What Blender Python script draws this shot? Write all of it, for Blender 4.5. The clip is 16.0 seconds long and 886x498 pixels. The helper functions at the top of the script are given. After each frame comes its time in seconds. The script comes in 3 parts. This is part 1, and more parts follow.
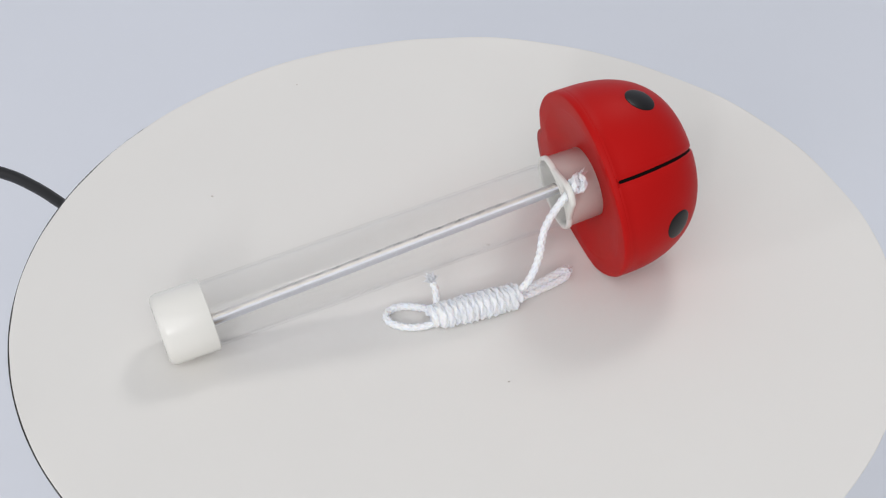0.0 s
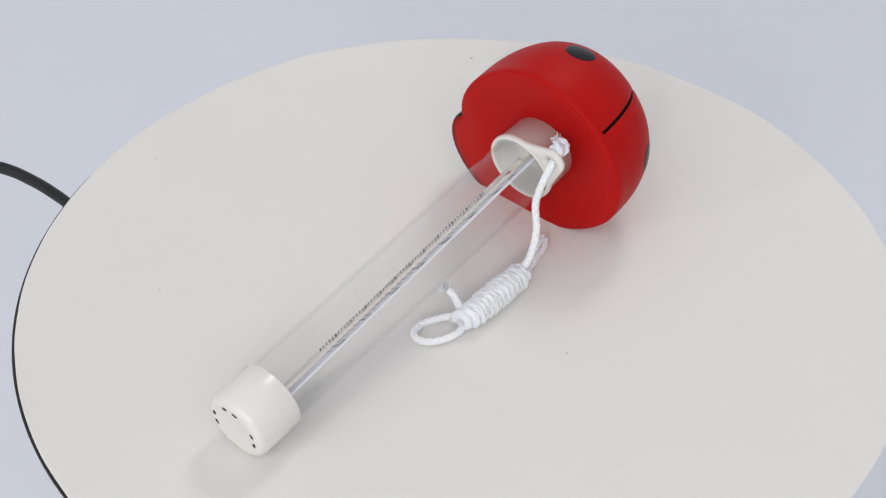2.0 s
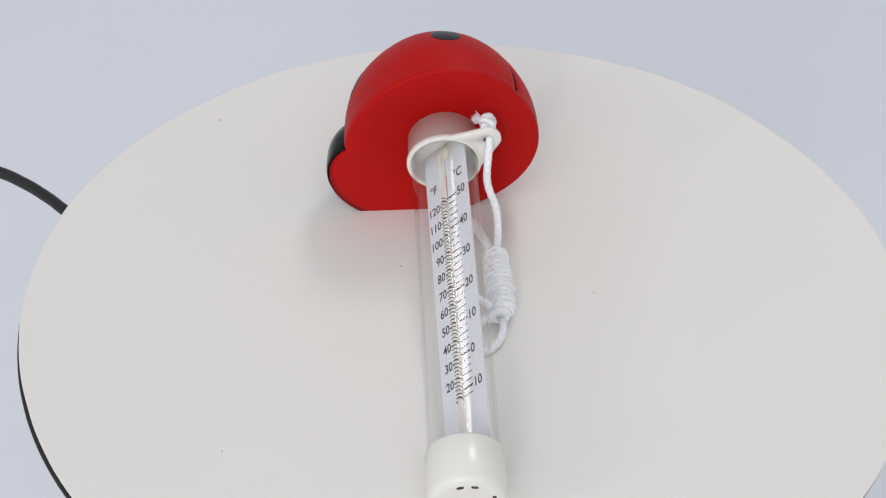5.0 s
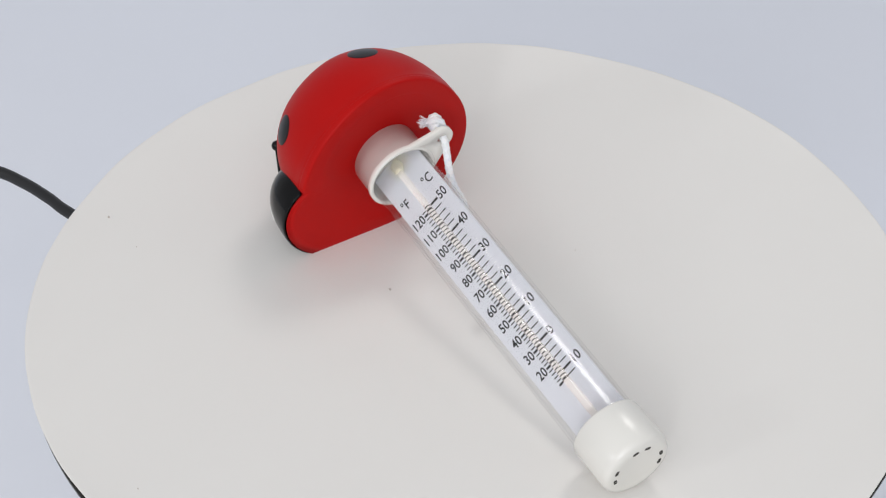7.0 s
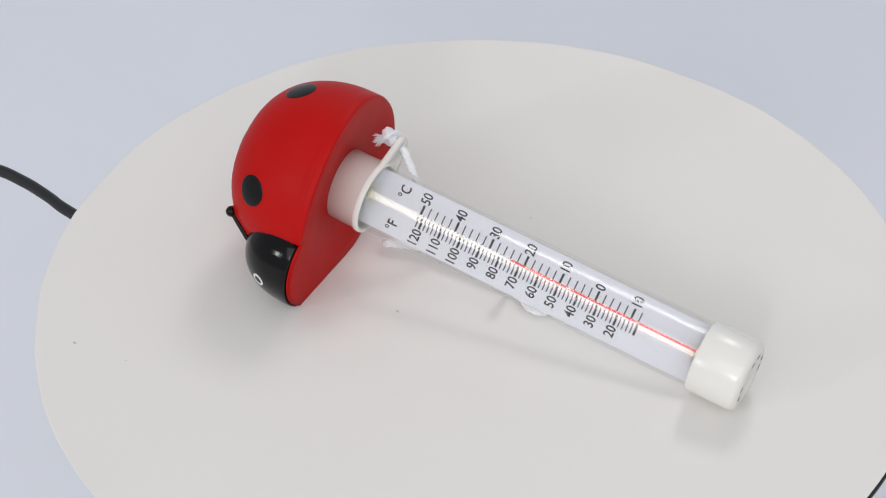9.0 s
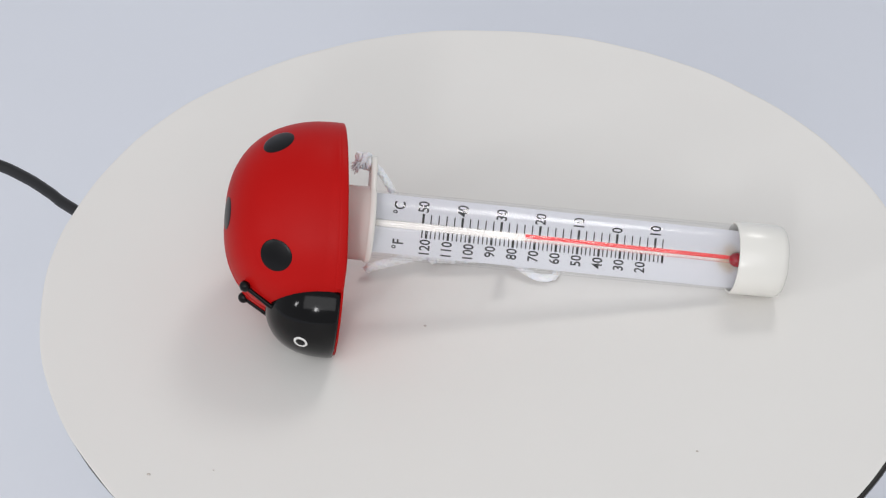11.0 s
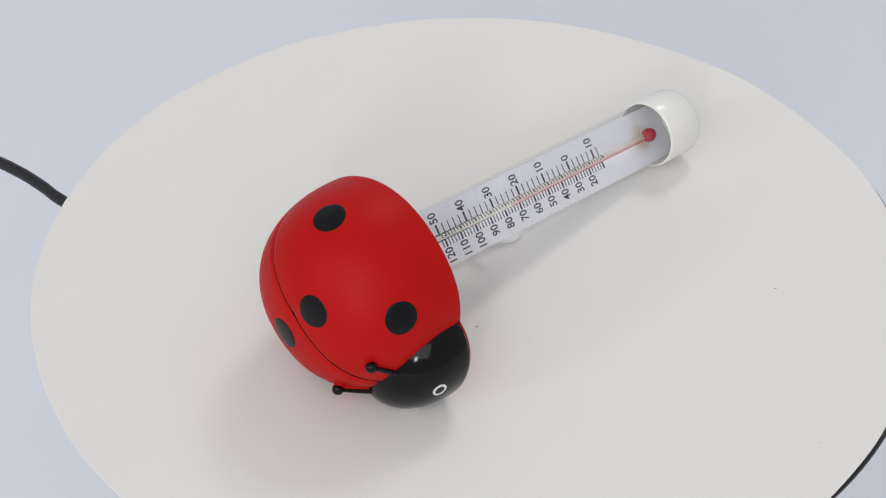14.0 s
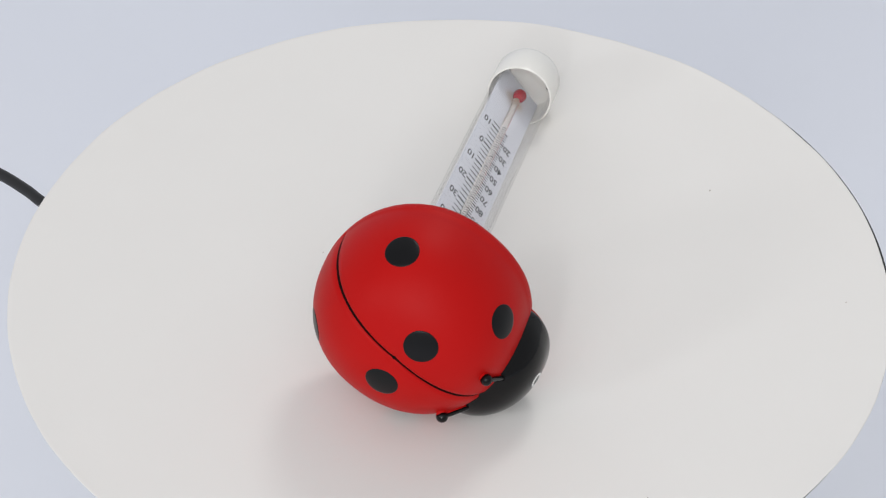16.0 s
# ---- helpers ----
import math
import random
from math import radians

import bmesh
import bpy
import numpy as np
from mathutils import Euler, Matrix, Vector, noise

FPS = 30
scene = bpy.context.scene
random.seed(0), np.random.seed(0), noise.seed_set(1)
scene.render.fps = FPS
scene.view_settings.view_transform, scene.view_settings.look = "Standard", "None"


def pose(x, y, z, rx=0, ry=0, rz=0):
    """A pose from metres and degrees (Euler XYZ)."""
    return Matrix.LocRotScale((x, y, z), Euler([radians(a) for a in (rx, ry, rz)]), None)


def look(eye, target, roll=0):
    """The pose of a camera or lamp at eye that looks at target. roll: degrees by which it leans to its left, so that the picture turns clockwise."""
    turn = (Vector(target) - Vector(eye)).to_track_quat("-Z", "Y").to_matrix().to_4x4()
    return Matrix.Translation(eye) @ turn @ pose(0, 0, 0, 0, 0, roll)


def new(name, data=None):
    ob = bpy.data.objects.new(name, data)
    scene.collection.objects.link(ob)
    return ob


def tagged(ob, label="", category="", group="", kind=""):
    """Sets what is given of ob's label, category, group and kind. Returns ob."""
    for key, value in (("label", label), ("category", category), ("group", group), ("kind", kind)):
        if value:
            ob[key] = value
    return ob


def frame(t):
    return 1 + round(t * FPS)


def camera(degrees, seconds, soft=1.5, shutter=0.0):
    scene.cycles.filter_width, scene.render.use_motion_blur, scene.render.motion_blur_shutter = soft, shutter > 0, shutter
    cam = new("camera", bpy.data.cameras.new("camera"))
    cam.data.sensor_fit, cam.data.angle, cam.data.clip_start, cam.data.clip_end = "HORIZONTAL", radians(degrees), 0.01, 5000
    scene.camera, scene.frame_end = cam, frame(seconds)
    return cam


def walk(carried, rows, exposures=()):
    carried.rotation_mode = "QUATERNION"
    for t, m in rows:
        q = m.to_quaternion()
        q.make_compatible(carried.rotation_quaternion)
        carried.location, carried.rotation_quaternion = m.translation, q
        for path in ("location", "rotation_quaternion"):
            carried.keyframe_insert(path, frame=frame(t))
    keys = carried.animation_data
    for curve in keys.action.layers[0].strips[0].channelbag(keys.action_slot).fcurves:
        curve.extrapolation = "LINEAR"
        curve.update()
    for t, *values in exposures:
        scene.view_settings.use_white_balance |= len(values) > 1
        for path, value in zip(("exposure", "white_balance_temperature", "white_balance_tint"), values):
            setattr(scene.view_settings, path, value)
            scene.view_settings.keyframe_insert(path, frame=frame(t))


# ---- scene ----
cam = camera(24.92, 16.0, soft=1.2)
walk(cam, [
    (0.0, pose(-0.0001, -0.5062, 0.4614, 48.892, 0.572, 0.660)),
    (0.5, pose(-0.0001, -0.5074, 0.4624, 48.840, 0.639, 0.737)),
    (1.0, pose(-0.0001, -0.5076, 0.4626, 48.787, 0.621, 0.716)),
    (1.5, pose(-0.0001, -0.5074, 0.4625, 48.744, 0.589, 0.678)),
    (2.0, pose(-0.0001, -0.5073, 0.4624, 48.750, 0.563, 0.650)),
    (2.5, pose(-0.0001, -0.5074, 0.4624, 48.819, 0.533, 0.615)),
    (3.0, pose(-0.0001, -0.5074, 0.4624, 48.867, 0.501, 0.579)),
    (3.5, pose(-0.0001, -0.5071, 0.4622, 48.839, 0.465, 0.538)),
    (4.0, pose(-0.0001, -0.5074, 0.4624, 48.836, 0.454, 0.525)),
    (4.5, pose(-0.0000, -0.5079, 0.4629, 48.829, 0.428, 0.496)),
    (5.0, pose(-0.0000, -0.5086, 0.4635, 48.820, 0.397, 0.460)),
    (5.5, pose(-0.0000, -0.5091, 0.4639, 48.814, 0.371, 0.430)),
    (6.0, pose(-0.0000, -0.5094, 0.4642, 48.811, 0.360, 0.418)),
    (6.5, pose(-0.0000, -0.5094, 0.4642, 48.813, 0.368, 0.426)),
    (7.0, pose(-0.0000, -0.5092, 0.4640, 48.802, 0.373, 0.432)),
    (7.5, pose(-0.0000, -0.5089, 0.4637, 48.797, 0.373, 0.433)),
    (8.0, pose(-0.0000, -0.5087, 0.4636, 48.780, 0.366, 0.424)),
    (8.5, pose(-0.0000, -0.5088, 0.4636, 48.755, 0.358, 0.415)),
    (9.0, pose(-0.0000, -0.5091, 0.4639, 48.745, 0.348, 0.404)),
    (9.5, pose(-0.0000, -0.5090, 0.4639, 48.730, 0.350, 0.406)),
    (10.0, pose(-0.0000, -0.5088, 0.4637, 48.693, 0.356, 0.413)),
    (10.5, pose(-0.0000, -0.5085, 0.4634, 48.649, 0.363, 0.421)),
    (11.0, pose(-0.0000, -0.5083, 0.4632, 48.612, 0.369, 0.428)),
    (11.5, pose(-0.0000, -0.5082, 0.4632, 48.596, 0.371, 0.431)),
    (12.0, pose(-0.0001, -0.5065, 0.4617, 48.537, 0.368, 0.427)),
    (12.5, pose(-0.0001, -0.5058, 0.4610, 48.508, 0.365, 0.424)),
    (13.0, pose(-0.0001, -0.5058, 0.4610, 48.495, 0.352, 0.409)),
    (13.5, pose(-0.0001, -0.5060, 0.4612, 48.475, 0.328, 0.382)),
    (14.0, pose(-0.0001, -0.5061, 0.4613, 48.465, 0.288, 0.337)),
    (14.5, pose(-0.0001, -0.5060, 0.4612, 48.482, 0.235, 0.276)),
    (15.0, pose(-0.0001, -0.5056, 0.4609, 48.514, 0.167, 0.200)),
    (15.5, pose(-0.0001, -0.5056, 0.4609, 48.549, 0.082, 0.103)),
    (16.0, pose(-0.0001, -0.5068, 0.4619, 48.581, -0.008, 0.000)),
], exposures=((0.0, 0.0), (13.5, 0.0), (16.0, 0.09)))

# turn of the platter in degrees, every half second
TURN = [0.0, 7.3, 14.61, 21.93, 29.27, 36.63, 43.99, 51.35, 58.69, 66.02, 73.35, 80.69, 88.02, 95.32, 102.58, 109.8, 116.99, 124.19, 131.45, 138.96, 146.47, 153.98, 161.49, 169.0, 176.31, 183.57, 190.83, 198.1, 205.43, 212.81, 220.24, 227.73, 235.25]

# ---- light: a pale room with one soft lamp behind, a broad one over the camera and two upright narrow ones before the table ----
world = bpy.data.worlds.new("studio")
scene.world = world
world.use_nodes = True
wn = world.node_tree.nodes
wn["Background"].inputs["Color"].default_value = (0.94, 0.955, 0.99, 1)
wn["Background"].inputs["Strength"].default_value = 0.465


def area(name, eye, target, sx, sy, watts, color):
    lamp = bpy.data.lights.new(name, "AREA")
    lamp.shape, lamp.size, lamp.size_y = "RECTANGLE", sx, sy
    lamp.energy, lamp.color = watts, color
    ob = new(name, lamp)
    ob.matrix_world = look(eye, target)
    return ob


area("softbox", (0.33, 0.62, 1.02), (0.0, 0.0, 0.0), 0.28, 0.30, 2.5, (1.0, 0.985, 0.96))
area("softbox", (-0.28, -1.92, 1.75), (0.0, 0.08, 0.0), 2.6, 1.7, 24.5, (0.985, 0.985, 1.0))
area("softbox", (-0.42, -2.25, 1.02), (0.0, 0.0, 0.0), 0.20, 0.42, 9.0, (0.985, 0.985, 1.0))
area("softbox", (-1.87, -1.25, 0.98), (0.0, 0.0, 0.0), 0.16, 0.42, 5.5, (0.985, 0.985, 1.0))


# ---- materials ----
def mat(name, color, rough=0.5, metal=0.0, vary=0.0, scale=60.0, bump=0.0, bump_scale=400.0, coat=0.0, spec=0.5,
        rough_vary=0.0, second=None, sss=0.0):
    m = bpy.data.materials.new(name)
    m.use_nodes = True
    nt = m.node_tree
    b = nt.nodes["Principled BSDF"]
    b.inputs["Base Color"].default_value = (*color, 1)
    b.inputs["Roughness"].default_value = rough
    b.inputs["Metallic"].default_value = metal
    b.inputs["Coat Weight"].default_value = coat
    b.inputs["Specular IOR Level"].default_value = spec
    if sss:
        b.inputs["Subsurface Weight"].default_value = sss
        b.inputs["Subsurface Radius"].default_value = (0.006, 0.005, 0.004)
        b.inputs["Subsurface Scale"].default_value = 0.5
    co = nt.nodes.new("ShaderNodeTexCoord")
    if vary:
        n1 = nt.nodes.new("ShaderNodeTexNoise")
        n1.inputs["Scale"].default_value = scale
        n1.inputs["Detail"].default_value = 6
        nt.links.new(co.outputs["Object"], n1.inputs["Vector"])
        ramp = nt.nodes.new("ShaderNodeMix")
        ramp.data_type = "RGBA"
        other = second or tuple(c * (1 - vary) for c in color)
        ramp.inputs["A"].default_value = (*color, 1)
        ramp.inputs["B"].default_value = (*other, 1)
        nt.links.new(n1.outputs["Fac"], ramp.inputs["Factor"])
        nt.links.new(ramp.outputs["Result"], b.inputs["Base Color"])
    if rough_vary:
        n3 = nt.nodes.new("ShaderNodeTexNoise")
        n3.inputs["Scale"].default_value = scale * 2.3
        n3.inputs["Detail"].default_value = 5
        nt.links.new(co.outputs["Object"], n3.inputs["Vector"])
        mr = nt.nodes.new("ShaderNodeMapRange")
        mr.inputs["To Min"].default_value = max(0.02, rough - rough_vary)
        mr.inputs["To Max"].default_value = rough + rough_vary
        nt.links.new(n3.outputs["Fac"], mr.inputs["Value"])
        nt.links.new(mr.outputs["Result"], b.inputs["Roughness"])
    if bump:
        n2 = nt.nodes.new("ShaderNodeTexNoise")
        n2.inputs["Scale"].default_value = bump_scale
        n2.inputs["Detail"].default_value = 4
        nt.links.new(co.outputs["Object"], n2.inputs["Vector"])
        bp = nt.nodes.new("ShaderNodeBump")
        bp.inputs["Strength"].default_value = bump
        bp.inputs["Distance"].default_value = 0.0004
        nt.links.new(n2.outputs["Fac"], bp.inputs["Height"])
        nt.links.new(bp.outputs["Normal"], b.inputs["Normal"])
    return m


def glass(name, color, ior=1.47, rough=0.0):
    m = bpy.data.materials.new(name)
    m.use_nodes = True
    b = m.node_tree.nodes["Principled BSDF"]
    b.inputs["Base Color"].default_value = (*color, 1)
    b.inputs["Transmission Weight"].default_value = 1.0
    b.inputs["Roughness"].default_value = rough
    b.inputs["IOR"].default_value = ior
    return m


def clear_plastic(name, tint, rough=0.02):
    """Thin clear wall: see-through, with gloss that rises towards the edges."""
    m = bpy.data.materials.new(name)
    m.use_nodes = True
    nt = m.node_tree
    nt.nodes.remove(nt.nodes["Principled BSDF"])
    out = nt.nodes["Material Output"]
    clear = nt.nodes.new("ShaderNodeBsdfTransparent")
    clear.inputs["Color"].default_value = (*tint, 1)
    gloss = nt.nodes.new("ShaderNodeBsdfGlossy")
    gloss.inputs["Roughness"].default_value = rough
    lw = nt.nodes.new("ShaderNodeLayerWeight")
    lw.inputs["Blend"].default_value = 0.5
    power = nt.nodes.new("ShaderNodeMath")
    power.operation = "POWER"
    power.inputs[1].default_value = 5.0
    scale = nt.nodes.new("ShaderNodeMath")
    scale.operation = "MULTIPLY_ADD"
    scale.inputs[1].default_value = 0.5
    scale.inputs[2].default_value = 0.025
    mix = nt.nodes.new("ShaderNodeMixShader")
    nt.links.new(lw.outputs["Facing"], power.inputs[0])
    nt.links.new(power.outputs[0], scale.inputs[0])
    nt.links.new(scale.outputs[0], mix.inputs["Fac"])
    nt.links.new(clear.outputs[0], mix.inputs[1])
    nt.links.new(gloss.outputs[0], mix.inputs[2])
    nt.links.new(mix.outputs[0], out.inputs["Surface"])
    return m


def add_translucence(m, amount, color):
    """Let light through a thin sheet."""
    nt = m.node_tree
    out, body = nt.nodes["Material Output"], nt.nodes["Principled BSDF"]
    tr = nt.nodes.new("ShaderNodeBsdfTranslucent")
    tr.inputs["Color"].default_value = (*color, 1)
    mix = nt.nodes.new("ShaderNodeMixShader")
    mix.inputs["Fac"].default_value = amount
    nt.links.new(body.outputs[0], mix.inputs[1])
    nt.links.new(tr.outputs[0], mix.inputs[2])
    nt.links.new(mix.outputs[0], out.inputs["Surface"])


M_FLOOR = mat("backdrop paper", (0.76, 0.785, 0.85), 0.75, vary=0.03, scale=9, bump=0.05, bump_scale=300)
M_DISC = mat("white board", (0.788, 0.771, 0.742), 0.5, vary=0.025, scale=25, bump=0.04, bump_scale=700, rough_vary=0.08, spec=0.15)
M_EDGE = mat("dark plate", (0.022, 0.019, 0.016), 0.25, vary=0.4, scale=120)
M_BLACK = mat("black rubber", (0.012, 0.012, 0.014), 0.5, vary=0.3, scale=200)
M_RED = mat("red matte vinyl", (0.485, 0.005, 0.0045), 0.48, vary=0.14, scale=38, bump=0.06, bump_scale=1500, rough_vary=0.06, spec=0.12)
M_HEAD = mat("gloss black paint", (0.003, 0.003, 0.0035), 0.12, bump=0.02, bump_scale=300, spec=0.24, rough_vary=0.03)
M_SPOT = mat("black spot paint", (0.004, 0.004, 0.005), 0.33, vary=0.2, scale=150, rough_vary=0.08, spec=0.22)
# near-black colour stands for shade in the wing groove and belly slots
M_SEAM = mat("recess shade black", (0.006, 0.003, 0.003), 0.8, spec=0.05)
M_EYE = mat("white eye paint", (0.78, 0.78, 0.76), 0.3)
M_PLASTIC = mat("white plastic", (0.81, 0.795, 0.75), 0.25, vary=0.015, scale=30, bump=0.01, bump_scale=300)
M_TUBE = clear_plastic("clear plastic tube", (1.0, 1.0, 1.0))
M_ROD = glass("capillary glass", (0.97, 0.93, 0.865), 1.70)
M_CARD = mat("white scale card", (0.86, 0.865, 0.91), 0.75, vary=0.02, scale=90, spec=0.15)


def add_stain(m, centre, radius, color, strength):
    """A soft uneven stain on a material, in the object's own space."""
    nt = m.node_tree
    b = nt.nodes["Principled BSDF"]
    base = b.inputs["Base Color"].links[0].from_socket
    co = nt.nodes.new("ShaderNodeTexCoord")
    nz = nt.nodes.new("ShaderNodeTexNoise")
    nz.inputs["Scale"].default_value = 260
    nz.inputs["Detail"].default_value = 4
    nt.links.new(co.outputs["Object"], nz.inputs["Vector"])
    dist = nt.nodes.new("ShaderNodeVectorMath")
    dist.operation = "DISTANCE"
    nt.links.new(co.outputs["Object"], dist.inputs[0])
    dist.inputs[1].default_value = centre
    wob = nt.nodes.new("ShaderNodeMath")
    wob.operation = "MULTIPLY_ADD"
    nt.links.new(nz.outputs["Fac"], wob.inputs[0])
    wob.inputs[1].default_value = -radius * 0.9
    nt.links.new(dist.outputs["Value"], wob.inputs[2])
    mr = nt.nodes.new("ShaderNodeMapRange")
    mr.interpolation_type = "SMOOTHSTEP"
    nt.links.new(wob.outputs[0], mr.inputs["Value"])
    mr.inputs["From Min"].default_value = -radius * 0.3
    mr.inputs["From Max"].default_value = radius * 0.65
    mr.inputs["To Min"].default_value = strength
    mr.inputs["To Max"].default_value = 0.0
    mx = nt.nodes.new("ShaderNodeMix")
    mx.data_type = "RGBA"
    nt.links.new(mr.outputs["Result"], mx.inputs["Factor"])
    nt.links.new(base, mx.inputs["A"])
    mx.inputs["B"].default_value = (*color, 1)
    nt.links.new(mx.outputs["Result"], b.inputs["Base Color"])


add_stain(M_CARD, (0.0785, 0.0, -0.0005), 0.0062, (0.62, 0.47, 0.30), 0.75)
add_stain(M_CARD, (-0.0475, 0.001, -0.0005), 0.0065, (0.78, 0.74, 0.55), 0.7)
add_translucence(M_CARD, 0.32, (0.92, 0.93, 0.96))
M_INK = mat("black print", (0.02, 0.02, 0.022), 0.5)
M_RED_LIQ = mat("red spirit", (0.82, 0.05, 0.055), 0.4)
M_BULB = mat("dark red spirit", (0.36, 0.012, 0.022), 0.12)
M_GLUE = mat("yellowed glue", (0.80, 0.77, 0.62), 0.3, vary=0.1, scale=300)
M_ROPE = mat("white nylon cord", (0.93, 0.94, 0.965), 0.28, vary=0.05, scale=900, bump=0.15, bump_scale=2500, sss=0.45)
M_HOLE = mat("hole shade", (0.03, 0.025, 0.02), 0.7)
M_DUST = mat("dust", (0.56, 0.51, 0.47), 0.9)


# ---- helpers ----
def mesh_of(name, bm, material, smooth=True):
    me = bpy.data.meshes.new(name)
    bmesh.ops.recalc_face_normals(bm, faces=bm.faces)
    for f in bm.faces:
        f.smooth = smooth
    bm.to_mesh(me)
    bm.free()
    if material:
        me.materials.append(material)
    return me


def part(name, bm, material, parent, label="", smooth=True):
    """One mesh object under a thing or a part."""
    ob = new(name, mesh_of(name, bm, material, smooth))
    ob.parent = parent
    if label:
        tagged(ob, label)
    return ob


def rings(bm, loops, closed=True, cap0=False, cap1=False, ring=False):
    """Skin a list of loops of points with quads."""
    vs = [[bm.verts.new(p) for p in lp] for lp in loops]
    pairs = list(zip(vs, vs[1:])) + ([(vs[-1], vs[0])] if ring else [])
    for a, b in pairs:
        n = len(a)
        for i in range(n if closed else n - 1):
            j = (i + 1) % n
            bm.faces.new((a[i], a[j], b[j], b[i]))
    if cap0:
        bm.faces.new(vs[0])
    if cap1:
        bm.faces.new(vs[-1])
    return vs


def lathe_x(bm, profile, seg=64, cap0=False, cap1=False, ring=False):
    """Turn (x, r) pairs round the x axis."""
    loops = [[(x, r * math.cos(2 * math.pi * i / seg), r * math.sin(2 * math.pi * i / seg)) for i in range(seg)]
             for x, r in profile]
    return rings(bm, loops, True, cap0, cap1, ring)


def catmull(pts, per):
    """A smooth line through points, per steps each."""
    p = [Vector(q) for q in pts]
    p = [2 * p[0] - p[1]] + p + [2 * p[-1] - p[-2]]
    out = []
    for i in range(1, len(p) - 2):
        a, b, c, d = p[i - 1:i + 3]
        for k in range(per):
            t = k / per
            out.append(0.5 * (2 * b + (c - a) * t + (2 * a - 5 * b + 4 * c - d) * t * t + (3 * b - a - 3 * c + d) * t ** 3))
    out.append(p[-2])
    return out


def resample(pts, step):
    out, left = [pts[0]], step
    for a, b in zip(pts, pts[1:]):
        seg = (b - a).length
        pos = 0.0
        while seg - pos >= left:
            pos += left
            out.append(a.lerp(b, pos / seg))
            left = step
        left -= seg - pos
    return out


def cord(bm, pts, radius, step=0.00021, seg=30, braid=0.2):
    """A braided cord along a line: a swept tube with crossing strands."""
    line = resample(pts, step)
    up = Vector((0.3, 0.2, 1)).normalized()
    loops = []
    s = 0.0
    for i, p in enumerate(line):
        tan = (line[min(i + 1, len(line) - 1)] - line[max(i - 1, 0)]).normalized()
        up = (up - tan * up.dot(tan)).normalized()
        side = tan.cross(up)
        lp = []
        end = min(1.0, 0.35 + min(i, len(line) - 1 - i) / 3)
        for k in range(seg):
            a = 2 * math.pi * k / seg
            w = s * math.pi / (radius * 1.1)
            r = radius * end * (1 + braid * math.cos(5 * a) * math.cos(w))
            lp.append(p + (up * math.cos(a) + side * math.sin(a)) * r)
        loops.append(lp)
        s += step
    rings(bm, loops, True, True, True)


# ---- the large structure ----
def build_backdrop():
    bm = bmesh.new()
    z0, yb, rad = -0.300, 1.30, 0.45
    prof = [(-1.6, z0), (yb - rad, z0)]
    for i in range(1, 17):
        a = math.pi / 2 * i / 16
        prof.append((yb - rad + rad * math.sin(a), z0 + rad - rad * math.cos(a)))
    prof.append((yb, 1.3))
    rings(bm, [[(x, y, z) for y, z in prof] for x in (-1.5, -0.5, 0.5, 1.5)], closed=False)
    ob = new("backdrop", mesh_of("backdrop", bm, M_FLOOR))
    so = ob.modifiers.new("thickness", "SOLIDIFY")
    so.thickness, so.offset = 0.001, 0
    tagged(ob, "plain bluish-white paper backdrop sweep under the turntable", "backdrop", kind="structure")


build_backdrop()

# ---- turntable ----
DISC_C = (-0.0065, -0.0021)
DISC_R = 0.1503


